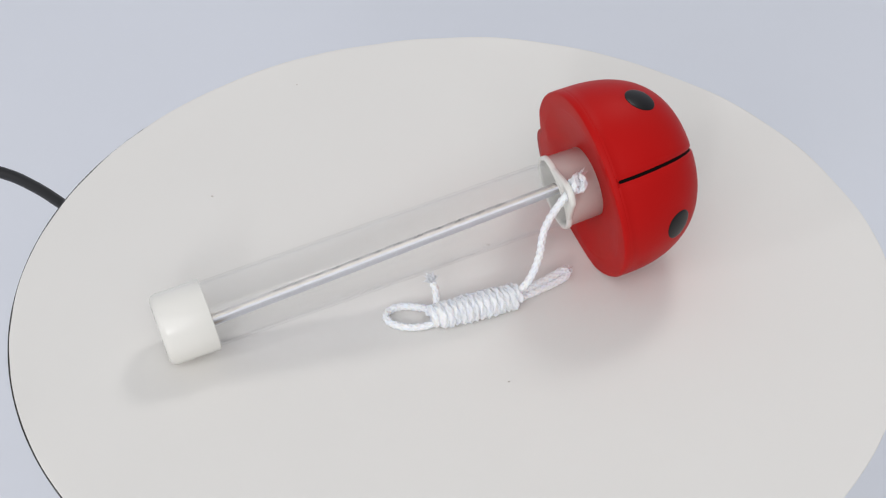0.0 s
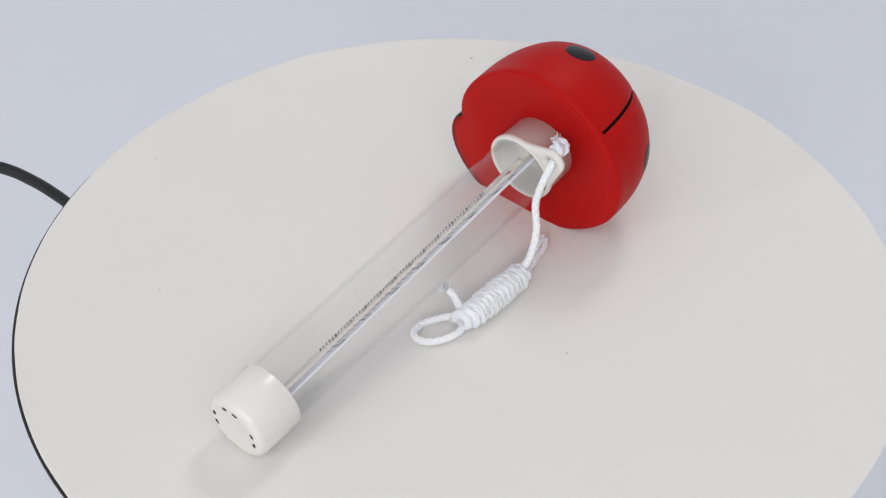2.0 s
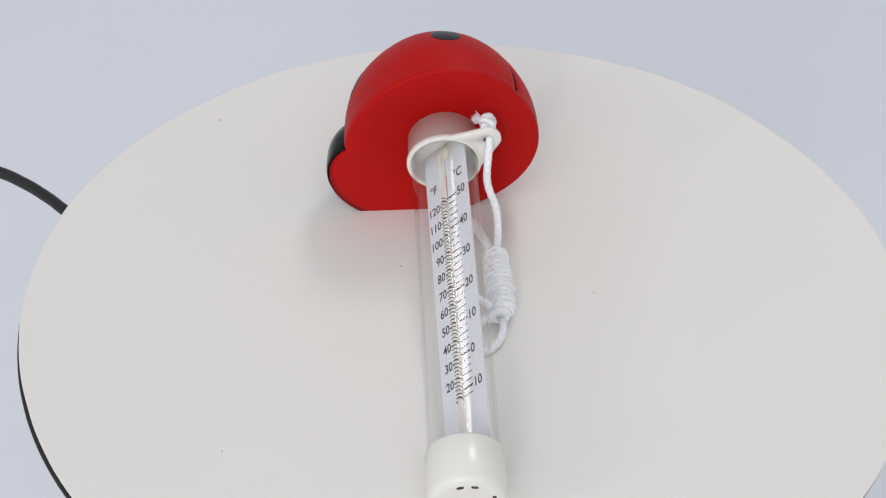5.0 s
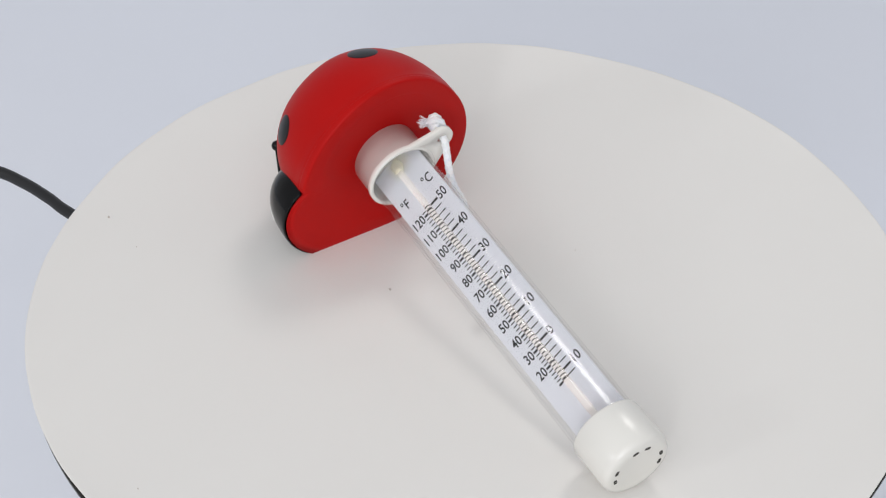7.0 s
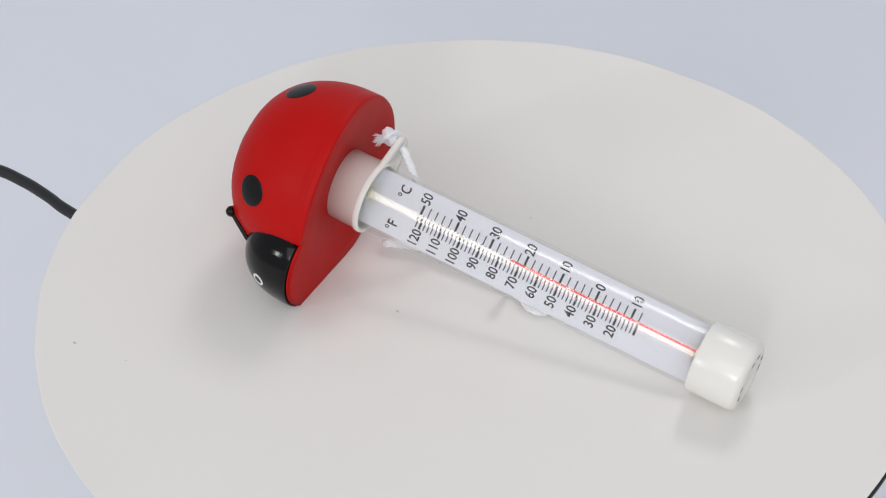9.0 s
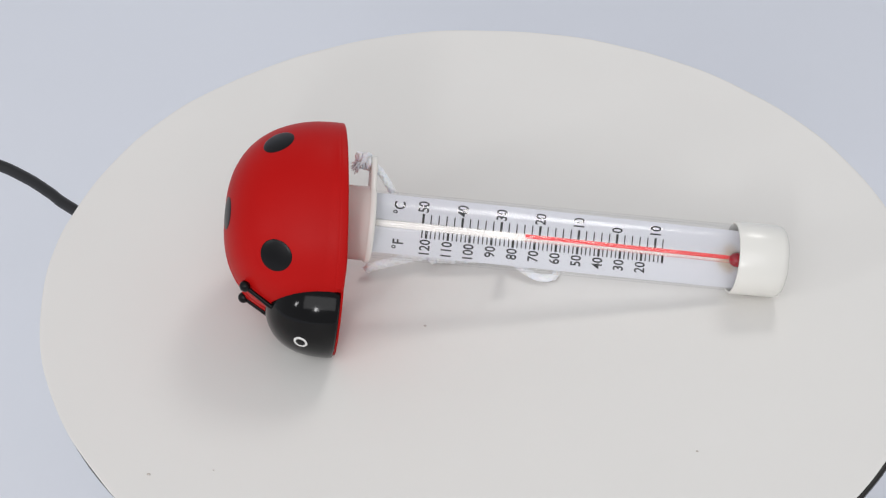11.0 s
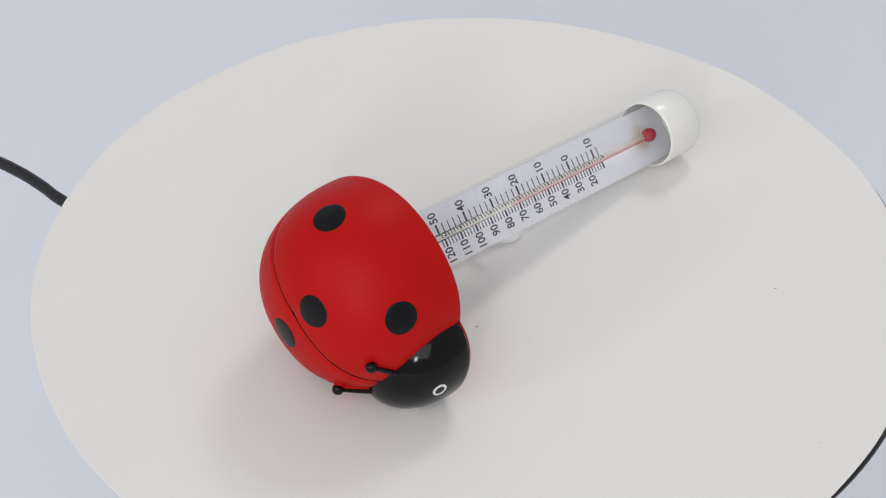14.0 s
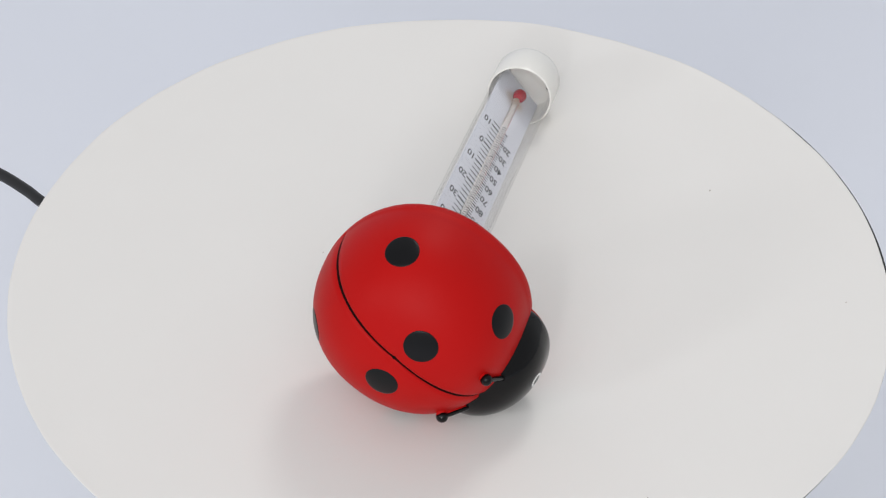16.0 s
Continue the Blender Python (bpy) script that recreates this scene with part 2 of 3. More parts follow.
def build_platter():
    root = new("turntable_platter")
    tagged(root, "round white paper-topped platter on a thin dark plate", "turntable")
    seg = 240

    def rim(k, z, dr=0.0, off=(0.0, 0.0), wave=1.0):
        lp = []
        for i in range(seg):
            a = 2 * math.pi * i / seg
            u, v = math.cos(a), math.sin(a)
            # the hand-cut paper runs in and out a little
            cut = 0.0007 * math.exp(-((a - 1.55) / 0.33) ** 2) - 0.0006 * math.exp(-((a - 2.32) / 0.36) ** 2)
            r = (DISC_R + dr + wave * (cut + 0.0005 * noise.noise(Vector((u * 2.5, v * 2.5, 3.1)))
                                       + 0.0003 * noise.noise(Vector((u * 9, v * 9, 7.7))))) * k
            zz = z + wave * k ** 24 * (0.0006 * noise.noise(Vector((u * 3.2, v * 3.2, 9.2))) + 0.0004 * noise.noise(Vector((u * 7, v * 7, 1.2))) + 0.0003)
            lp.append((DISC_C[0] + off[0] + r * u, DISC_C[1] + off[1] + r * v, zz))
        return lp
    bm = bmesh.new()
    rings(bm, [rim(0.02, 0.0), rim(0.3, 0.0), rim(0.6, 0.0), rim(0.85, 0.0), rim(0.93, 0.0), rim(0.97, 0.0), rim(0.99, 0.0), rim(0.9985, 0.0), rim(1.0, -0.00006),
               rim(1.0, -0.0003), rim(0.9985, -0.00034), rim(0.96, -0.00034)], True, True, False)
    part("white_top", bm, M_DISC, root, "white coated paper top with faint grain")
    bm = bmesh.new()
    shift = (-0.0009, 0.0003)
    rings(bm, [rim(0.2, -0.0006, -0.0003, shift, 0), rim(0.995, -0.0006, -0.0003, shift, 0), rim(1.0, -0.0008, -0.0003, shift, 0), rim(1.0, -0.0020, -0.0003, shift, 0),
               rim(0.995, -0.0022, -0.0003, shift, 0), rim(0.05, -0.0022, -0.0003, shift, 0)], True, True, True)
    part("dark_plate", bm, M_EDGE, root, "dark glossy plate peeping out beneath the paper")
    bm = bmesh.new()
    loops = []
    for z, r in ((-0.0023, 0.03), (-0.0023, 0.055), (-0.010, 0.055), (-0.012, 0.053), (-0.012, 0.02)):
        loops.append([(r * math.cos(2 * math.pi * i / 64), r * math.sin(2 * math.pi * i / 64), z) for i in range(64)])
    rings(bm, loops, True, True, True)
    part("hub", bm, M_BLACK, root, "black turning hub")
    return root


def build_base():
    root = new("motor_unit")
    tagged(root, "black motor base of the turntable with a power cable", "motor unit")
    bm = bmesh.new()
    loops = []
    for z, r in ((-0.0125, 0.02), (-0.0125, 0.088), (-0.0135, 0.090), (-0.056, 0.092), (-0.298, 0.098), (-0.300, 0.096), (-0.300, 0.02)):
        loops.append([(r * math.cos(2 * math.pi * i / 96), r * math.sin(2 * math.pi * i / 96), z) for i in range(96)])
    rings(bm, loops, True, True, True)
    part("housing", bm, M_BLACK, root, "black plastic motor housing")
    bm = bmesh.new()
    pts = catmull([(-0.080, 0.030, -0.026), (-0.100, 0.036, -0.022), (-0.126, 0.046, -0.0185), (-0.1479, 0.0626, -0.018),
                   (-0.1553, 0.0698, -0.018), (-0.1665, 0.0792, -0.018), (-0.1809, 0.0877, -0.018), (-0.212, 0.100, -0.020),
                   (-0.27, 0.115, -0.034), (-0.36, 0.14, -0.085), (-0.48, 0.17, -0.170), (-0.62, 0.20, -0.2955), (-0.90, 0.28, -0.2976)], 10)
    up = Vector((0, 0, 1))
    loops = []
    for i, p in enumerate(pts):
        tan = (pts[min(i + 1, len(pts) - 1)] - pts[max(i - 1, 0)]).normalized()
        side = tan.cross(up).normalized()
        v = side.cross(tan)
        loops.append([p + side * 0.0021 * math.cos(2 * math.pi * k / 16) + v * 0.0024 * math.sin(2 * math.pi * k / 16) for k in range(16)])
    rings(bm, loops, True, True, True)
    part("power_cable", bm, M_BLACK, root, "black round power cable")


platter = build_platter()
build_base()

# ---- the thermometer: x along the tube to the cap, y to the tail, z out of the scale ----
ax = Vector((-0.93147656, -0.33348592, -0.14539106)).normalized()
az = Vector((-0.31341992, 0.53269677, 0.7861311))
az = (az - ax * az.dot(ax)).normalized()
ay = az.cross(ax)
ORIGIN = Vector((-0.01284, 0.00037, 0.0257))
REST = Matrix.Translation(ORIGIN) @ Matrix((ax, ay, az)).transposed().to_4x4()
BACK = REST.inverted()
MM = 0.001

thermo = new("pool_thermometer")
tagged(thermo, "floating pool thermometer with red ladybug float and clear scale tube", "thermometer")

# body of the float
XB, X0, DEPTH, POW = -51.0, -55.2, 35.8, 2.47
ZMID = -0.67
LEAN_Y, LEAN_Z = -0.9, 1.0   # the crown sits a little off the axis


def rho(phi):
    """Outline radius of the shell seen along the tube, in mm; phi = 0 points to the tail."""
    cy = math.cos(phi)
    a = 31.2 if cy > 0 else 35.3
    b = 33.0
    n = 2.15
    return (abs(cy / a) ** n + abs(math.sin(phi) / b) ** n) ** (-1 / n)


HC, HY, HZ = -29.9, 16.3, 21.0   # head centre and half axes in the belly plane


def head_polar(phi):
    """Distance from the axis to the head's far outline."""
    c, s = math.cos(phi), math.sin(phi)
    A = (c / HY) ** 2 + (s / HZ) ** 2
    B = -2 * c * HC / HY ** 2
    C = (HC / HY) ** 2 - 1
    d = B * B - 4 * A * C
    return (-B + math.sqrt(d)) / (2 * A) if d > 0 and c < 0 else 0.0


def shell_f(p):
    u = min(1.0, max(0.0, X0 - p[0]) / DEPTH) ** 2
    x, y, z = p[0], p[1] - LEAN_Y * u, p[2] - ZMID - LEAN_Z * u
    r = math.hypot(y, z)
    k = r / rho(math.atan2(z, y)) if r > 1e-6 else 0.0
    dx = max(0.0, X0 - x) / DEPTH
    return (dx ** POW + k ** POW) ** (1 / POW)


def shell_point(k, phi):
    r = rho(phi) * k
    u = (1 - min(1.0, k) ** POW) ** (1 / POW)
    return Vector((X0 - DEPTH * u, r * math.cos(phi) + LEAN_Y * u * u, r * math.sin(phi) + ZMID + LEAN_Z * u * u))


def normal_of(f, p, e=0.05):
    g = Vector([f(p + Vector(v) * e) - f(p - Vector(v) * e) for v in ((1, 0, 0), (0, 1, 0), (0, 0, 1))])
    return g.normalized()


def drop_on(f, p, n, level=1.0):
    """Move p along n on to the surface f = level."""
    lo, hi = -14.0, 14.0
    for _ in range(40):
        mid = (lo + hi) / 2
        if f(p + n * mid) > level:
            hi = mid
        else:
            lo = mid
    return p + n * lo


def lean_back(y):
    """The belly leans away from the tube towards the tail; shift in mm at height y."""
    return 0.075 * max(0.0, y + 20.0)


def build_float():
    body = new("ladybug_float")
    body.parent = thermo
    tagged(body, "ladybug-shaped float with red wing cases and glossy black head")
    # belly plate with the head's lobe
    seg = 320

    def outline(i, grow=0.0):
        phi = 2 * math.pi * i / seg
        a, b = rho(phi), head_polar(phi)
        m = math.log(math.exp(a * 2) + math.exp(b * 2)) / 2 if b > 0 else a
        return m + grow, phi
    bm = bmesh.new()
    loops = []
    for f in (0.0, 0.12, 0.24, 0.36, 0.48, 0.6, 0.7, 0.735, 0.75, 0.765, 0.8, 0.9, 1.0):
        # a shallow cone from the collar out to the flat rim, with a faint ring in it
        lp = []
        for i in range(seg):
            ro, phi = outline(i)
            rr_ = 10.5 + (ro - 1.0 - 10.5) * f
            t = min(1.0, (rr_ - 10.5) / 17.5)
            ring = 0.0 if head_polar(phi) > 0 or abs(f - 0.75) > 0.001 else 0.05
            x = XB - 3.2 * (1 - t) - ring
            lp.append((x * MM, rr_ * math.cos(phi) * MM, (rr_ * math.sin(phi) + ZMID) * MM))
        loops.append(lp)
    for inset, dx in ((0.5, 0.09), (0.17, 0.35), (0.0, 0.9), (0.0, 2.4), (0.0, 3.4), (2.0, 3.6)):
        lp = []
        for i in range(seg):
            ro, phi = outline(i)
            # over the head the plate thins out to a red face
            hp = head_polar(phi)
            w = min(1.0, max(0.0, (hp - rho(phi) + 1.2) / 1.6))
            w = w * w * (3 - 2 * w)
            ro = ro * (1 - w) + (hp - (0.9 if dx < 1.3 else 2.5)) * w
            dx_ = dx * (1 - w) + min(dx, 0.7) * w
            lp.append(((XB - dx_) * MM, (ro - inset) * math.cos(phi) * MM, ((ro - inset) * math.sin(phi) + ZMID) * MM))
        loops.append(lp)
    rings(bm, loops, True, True, True)
    part("belly", bm, M_RED, body, "flat red belly plate with a shallow ring")
    # wing cases, one on each side of the seam
    for side in (1, -1):
        bm = bmesh.new()
        nphi, nk = 60, 34
        loops = []
        ks = [(XB - 0.7, 0.985), (XB - 1.6, 0.994), (XB - 2.8, 1.0), (XB - 4.0, 1.002)]
        for j in range(nk + 1):
            t = j / nk * math.pi / 2
            ks.append((None, math.cos(t) ** (2 / POW)))
        for x, k in ks:
            lp = []
            for i in range(nphi + 1):
                phi = side * math.pi * i / nphi
                p = Vector((x, rho(phi) * k * math.cos(phi), rho(phi) * k * math.sin(phi) + ZMID)) if x else shell_point(k, phi)
                # the edge along the seam rolls inwards
                zc = ZMID + LEAN_Z * (max(0.0, X0 - p.x) / DEPTH) ** 2
                d = (p.z - zc) * side
                gap = 0.07 + 0.30 * min(1.0, max(0.0, X0 - p.x) / DEPTH * 1.5)
                if d < 1.3:
                    n = normal_of(shell_f, p + Vector((0, 0, 0.01 * side)))
                    n.z = 0
                    p = p - n * 0.7 * (1 - max(d, 0) / 1.3) ** 2
                p.z = zc + side * max(d, gap)
                lp.append(p * MM)
            loops.append(lp)
        rings(bm, loops, closed=False)
        bmesh.ops.remove_doubles(bm, verts=bm.verts, dist=1e-6)
        part("wing_case", bm, M_RED, body)
    # core seen in the seam, coloured black for the groove's shade
    bm = bmesh.new()
    loops = []
    for j in range(0, 25):
        t = j / 24 * math.pi / 2
        k = math.cos(t) ** (2 / POW)
        loops.append([(shell_point(k, 2 * math.pi * i / 64) * 0.985 + Vector((XB * 0.015 - 0.0, 0, 0.012))) * MM for i in range(64)])
    rings(bm, loops, True, False, True)
    part("seam", bm, M_SEAM, body, "thin groove between the wing cases with its shade coloured in")
    # spots
    for (y, z) in ((18.9, 22.2), (-3.0, 9.4), (-19.0, 25.3), (20.4, -21.2), (-3.2, -10.6), (-19.1, -25.4)):
        c0 = Vector((0, y, z + ZMID))
        phi = math.atan2(z, y)
        k = math.hypot(y, z) / rho(phi)
        c0 = shell_point(min(k, 0.985), phi)
        n = normal_of(shell_f, c0)
        a = n.cross(Vector((1, 0, 0.2))).normalized()
        b = n.cross(a)
        bm = bmesh.new()
        loops = []
        for rr, lift in ((5.35, -0.05), (5.3, 0.06), (5.1, 0.11), (4.3, 0.16), (3.0, 0.20), (1.7, 0.22), (0.5, 0.23)):
            lp = []
            for i in range(36):
                w = 2 * math.pi * i / 36
                wob = 1 + 0.012 * math.sin(3 * w + y)
                q = c0 + (a * math.cos(w) + b * math.sin(w)) * rr * wob
                q = drop_on(shell_f, q, n)
                lp.append((q + normal_of(shell_f, q) * lift) * MM)
            loops.append(lp)
        rings(bm, loops, True, False, True)
        part("spot", bm, M_SPOT, body, "round black painted spot")
    # head
    HX0, HD = -55.8, 19.2

    def head_f(p):
        dx = (HX0 - p[0]) / HD if p[0] < HX0 else 0.0
        return ((abs(dx) ** 2.2) + (abs((p[1] - HC) / HY) ** 2 + abs((p[2] - ZMID) / HZ) ** 2) ** 1.1) ** (1 / 2.2)
    bm = bmesh.new()
    loops = []
    for x, k in ((XB - 8.0, 0.70), (XB - 5.0, 0.90), (XB - 1.6, 0.945), (XB - 0.85, 0.985), (XB - 1.4, 0.998), (XB - 2.2, 1.004), (XB - 4.0, 1.006)):
        lp = []
        for i in range(64):
            y, z = HC + HY * k * math.cos(2 * math.pi * i / 64), HZ * k * math.sin(2 * math.pi * i / 64)
            inside = rho(math.atan2(z, y)) - math.hypot(y, z)
            lp.append((min(x, XB - 8.0 * min(1.0, max(0.0, inside / 2.0))) * MM, y * MM, (ZMID + z) * MM))
        loops.append(lp)
    for j in range(1, 25):
        t = j / 24 * math.pi / 2 * 0.985
        k = math.cos(t) ** (2 / 2.2)
        x = HX0 - HD * (1 - k ** 2.2) ** (1 / 2.2)
        loops.append([(x * MM, (HC + HY * k * math.cos(2 * math.pi * i / 64)) * MM, (ZMID + HZ * k * math.sin(2 * math.pi * i / 64)) * MM) for i in range(64)])
    rings(bm, loops, True, True, True)
    part("head", bm, M_HEAD, body, "rounded glossy black head")
    for side in (1, -1):
        c0 = Vector((-63.0, -44.0, ZMID + side * 9.6))
        n = normal_of(head_f, c0)
        c0 = drop_on(head_f, c0, n)
        a = n.cross(Vector((1, 0, 0))).normalized()
        b = n.cross(a)
        for name, r_out, r_in, lift, m, lab in (("eye", 2.5, 1.68, 0.16, M_EYE, "white painted eye ring"),
                                               ("pupil", 1.7, 0.0, 0.12, M_HEAD, "black pupil")):
            bm = bmesh.new()
            loops = []
            for rr, lf in ((r_out, -0.1), (r_out - 0.05, lift * 0.7), (r_out - 0.3, lift), ((r_out + r_in) / 2, lift),
                           (max(r_in, 0.1), lift), (max(r_in - 0.05, 0.05), -0.1 if r_in else lift)):
                lp = []
                for i in range(32):
                    w = 2 * math.pi * i / 32
                    q = drop_on(head_f, c0 + a * math.cos(w) * rr * 1.05 + b * math.sin(w) * rr * 0.95, n)
                    lp.append((q + n * lf) * MM)
                loops.append(lp)
            rings(bm, loops, True, False, not r_in)
            part(name, bm, m, body, lab)
        # antenna lying back over the shell
        pts = catmull([(-67.5, -35.0, ZMID + side * 7.2), (-72.6, -33.0, ZMID + side * 8.6), (-77.4, -30.2, ZMID + side * 9.8),
                       (-81.2, -27.8, ZMID + side * 10.7)], 8)
        up = Vector((0, 0, 1))
        frames = []
        for i, p in enumerate(pts):
            tan = (pts[min(i + 1, len(pts) - 1)] - pts[max(i - 1, 0)]).normalized()
            s1 = tan.cross(up).normalized()
            frames.append((p, tan, s1, s1.cross(tan), 0.82 + 0.5 * (1 - i / len(pts)) ** 3))
        tip, tan, s1, s2, _ = frames[-1]
        for j in range(0, 13):
            t = -1.1 + 2.65 * j / 12
            frames.append((tip + tan * (1.1 + 1.9 * math.sin(t)), tan, s1, s2, 1.92 * max(0.02, math.cos(min(t, 1.55)))))
        # the red web joins each antenna to the shell; black paint covers its outer ridge
        for name, material, grow, depth, label in (("antenna_web", M_RED, 0.86, 4.6, "red moulded web under the antenna"),
                                                   ("antenna", M_HEAD, 1.0, 0.0, "black antenna with a round tip")):
            bm = bmesh.new()
            loops = []
            for p, tan, s1, s2, r in frames:
                n = normal_of(shell_f, p)
                lp = []
                for k in range(16):
                    d = s1 * math.cos(2 * math.pi * k / 16) + s2 * math.sin(2 * math.pi * k / 16)
                    inward = max(0.0, -d.dot(n))
                    q = p + d * r * grow
                    if depth:
                        q -= n * (0.42 + depth * inward)
                    lp.append(q * MM)
                loops.append(lp)
            rings(bm, loops, True, True, True)
            part(name, bm, material, body, label)
    for child in body.children:
        for v in child.data.vertices:
            w = min(1.0, max(0.0, (v.co.x / MM + 75.0) / 24.0))
            v.co.x -= lean_back(v.co.y / MM) * w * w * MM


build_float()

TUBE_R = 11.2
# the tube sits a little askew in the float
SEAT = Matrix.Translation((0, -0.0005, 0)) @ Matrix.Rotation(radians(0.25), 4, "Z")


def build_tube():
    # collar
    bm = bmesh.new()
    lathe_x(bm, [(x * MM, r * MM) for x, r in ((-58.5, 10.0), (-58.5, 12.1), (-44.6, 12.35), (-44.4, 12.7), (-44.0, 12.95), (-42.8, 12.95), (-42.3, 12.7),
                                               (-42.2, 12.2), (-42.4, 11.6), (-43.2, 11.35), (-52.6, 11.3), (-52.8, 2.0))], 80, True, True)
    collar = part("collar", bm, M_PLASTIC, thermo, "white plastic collar where the tube meets the float")
    collar.matrix_basis = SEAT
    # tab with its hole
    bm = bmesh.new()
    zc, yc, rh, rt, rc = -0.2, 18.3, 1.6, 4.7, 12.6
    seg = 72
    beta = math.acos((rc - rt) / yc)   # straight sides run from the round end on to the collar
    path = []
    for i in range(25):
        a = -beta + 2 * beta * i / 24
        path.append((yc + rt * math.cos(a), zc + rt * math.sin(a)))
    for i in range(25):
        a = beta * (1 - 2 * i / 24)
        path.append((12.0 * math.cos(a), zc + 12.0 * math.sin(a)))
    inner, outer = [], []
    for i in range(seg):
        a = 2 * math.pi * i / seg
        ray = Vector((math.cos(a), math.sin(a)))
        inner.append((yc + rh * ray.x, zc + rh * ray.y))
        far = 0.0
        for (y0, z0), (y1, z1) in zip(path, path[1:] + path[:1]):
            # where the ray from the hole's centre meets this side
            e, o = Vector((y1 - y0, z1 - z0)), Vector((y0 - yc, z0 - zc))
            den = ray.x * e.y - ray.y * e.x
            if abs(den) > 1e-9:
                t, u = (o.x * e.y - o.y * e.x) / den, (o.x * ray.y - o.y * ray.x) / den
                if t > 0 and -1e-6 <= u <= 1 + 1e-6:
                    far = max(far, t)
        outer.append((yc + far * ray.x, zc + far * ray.y))
    loops = []
    for pts, x, g in ((inner, -42.4, 0), (outer, -42.4, -0.35), (outer, -42.7, 0), (outer, -44.1, 0), (outer, -44.4, -0.35), (inner, -44.4, 0)):
        loops.append([(x * MM, (y + (g * (y - yc) / rt)) * MM, (z + g * (z - zc) / rt) * MM) for y, z in pts])
    rings(bm, loops, True, False, False, ring=True)
    part("tab", bm, M_PLASTIC, collar, "pierced tab for the cord")
    # tube
    bm = bmesh.new()
    lathe_x(bm, [(x * MM, r * MM) for x, r in ((-52.0, TUBE_R - 0.1), (-51.9, TUBE_R), (-51.6, TUBE_R), (20.0, TUBE_R), (90.6, TUBE_R), (90.9, TUBE_R), (91.0, TUBE_R - 0.1),
                                               (91.0, TUBE_R - 0.65), (90.9, TUBE_R - 0.75), (90.6, TUBE_R - 0.75), (20.0, TUBE_R - 0.75), (-51.6, TUBE_R - 0.75), (-51.9, TUBE_R - 0.75), (-52.0, TUBE_R - 0.65))], 224, ring=True)
    tube = part("tube", bm, M_TUBE, thermo, "clear plastic tube")
    tube.visible_shadow = False
    tube.matrix_basis = SEAT
    # cap
    bm = bmesh.new()
    R = 12.25
    lathe_x(bm, [(x * MM, r * MM) for x, r in ((93.6, 0.3), (93.6, 10.9), (93.2, 11.3), (80.0, 11.32), (79.4, 11.4), (79.1, 11.6), (79.2, R - 0.3), (79.7, R - 0.02), (94.0, R - 0.05), (95.4, R - 0.5), (96.2, R - 1.3),
                                               (96.5, R - 2.4), (96.5, 8.0), (96.3, 6.0), (96.3, 0.3))], 80, True, True)
    cap = part("cap", bm, M_PLASTIC, thermo, "white plastic end cap with rows of small water holes")
    cap.matrix_basis = SEAT
    # water holes are dark patches on the closed cap, their shade put into colour
    for base in (53, 143, 323):
        for da in (-15, 15):
            a = radians(base + da)
            out, along = Vector((0, math.cos(a), math.sin(a))), Vector((0, -math.sin(a), math.cos(a)))
            for name, r0, xs in (("water_hole", 8.5, ((96.2, 1.0), (96.55, 1.0), (96.56, 0.85), (96.5, 0.15))),
                                 ("inner_hole", 8.5, ((93.8, 1.2), (93.55, 1.2), (93.54, 1.0), (93.6, 0.15)))):
                bm = bmesh.new()
                loops = []
                for x, r in xs:
                    lp = []
                    for k in range(20):
                        t = 2 * math.pi * k / 20
                        # a slot with rounded corners
                        c, q = math.cos(t), math.sin(t)
                        c, q = math.copysign(abs(c) ** 0.6, c), math.copysign(abs(q) ** 0.6, q)
                        lp.append((Vector((x, 0, 0)) + out * (r0 + r * 0.62 * c) + along * r * 1.1 * q) * MM)
                    loops.append(lp)
                rings(bm, loops, True, True, True)
                part(name, bm, M_HOLE, cap, "small dark patch for the shade in a water hole")
    # moulding slots in the belly beside the collar: raised patches, their shade coloured black
    for deg in (106, 348):
        a = radians(deg)
        out, along = Vector((0, math.cos(a), math.sin(a))), Vector((0, -math.sin(a), math.cos(a)))
        bm = bmesh.new()
        loops = []
        for k, dx in ((1.0, -0.6), (1.0, 0.05), (0.85, 0.06), (0.1, 0.06)):
            loops.append([(Vector((-53.95 + dx - lean_back(12.5 * math.cos(a)), 0, -0.67)) + out * (12.5 + k * 0.8 * math.cos(t)) + along * k * 1.2 * math.sin(t)) * MM
                          for t in [2 * math.pi * i / 20 for i in range(20)]])
        rings(bm, loops, True, True, True)
        part("moulding_slot", bm, M_SEAM, collar, "small black patch for the shaded slot where collar meets belly")


build_tube()


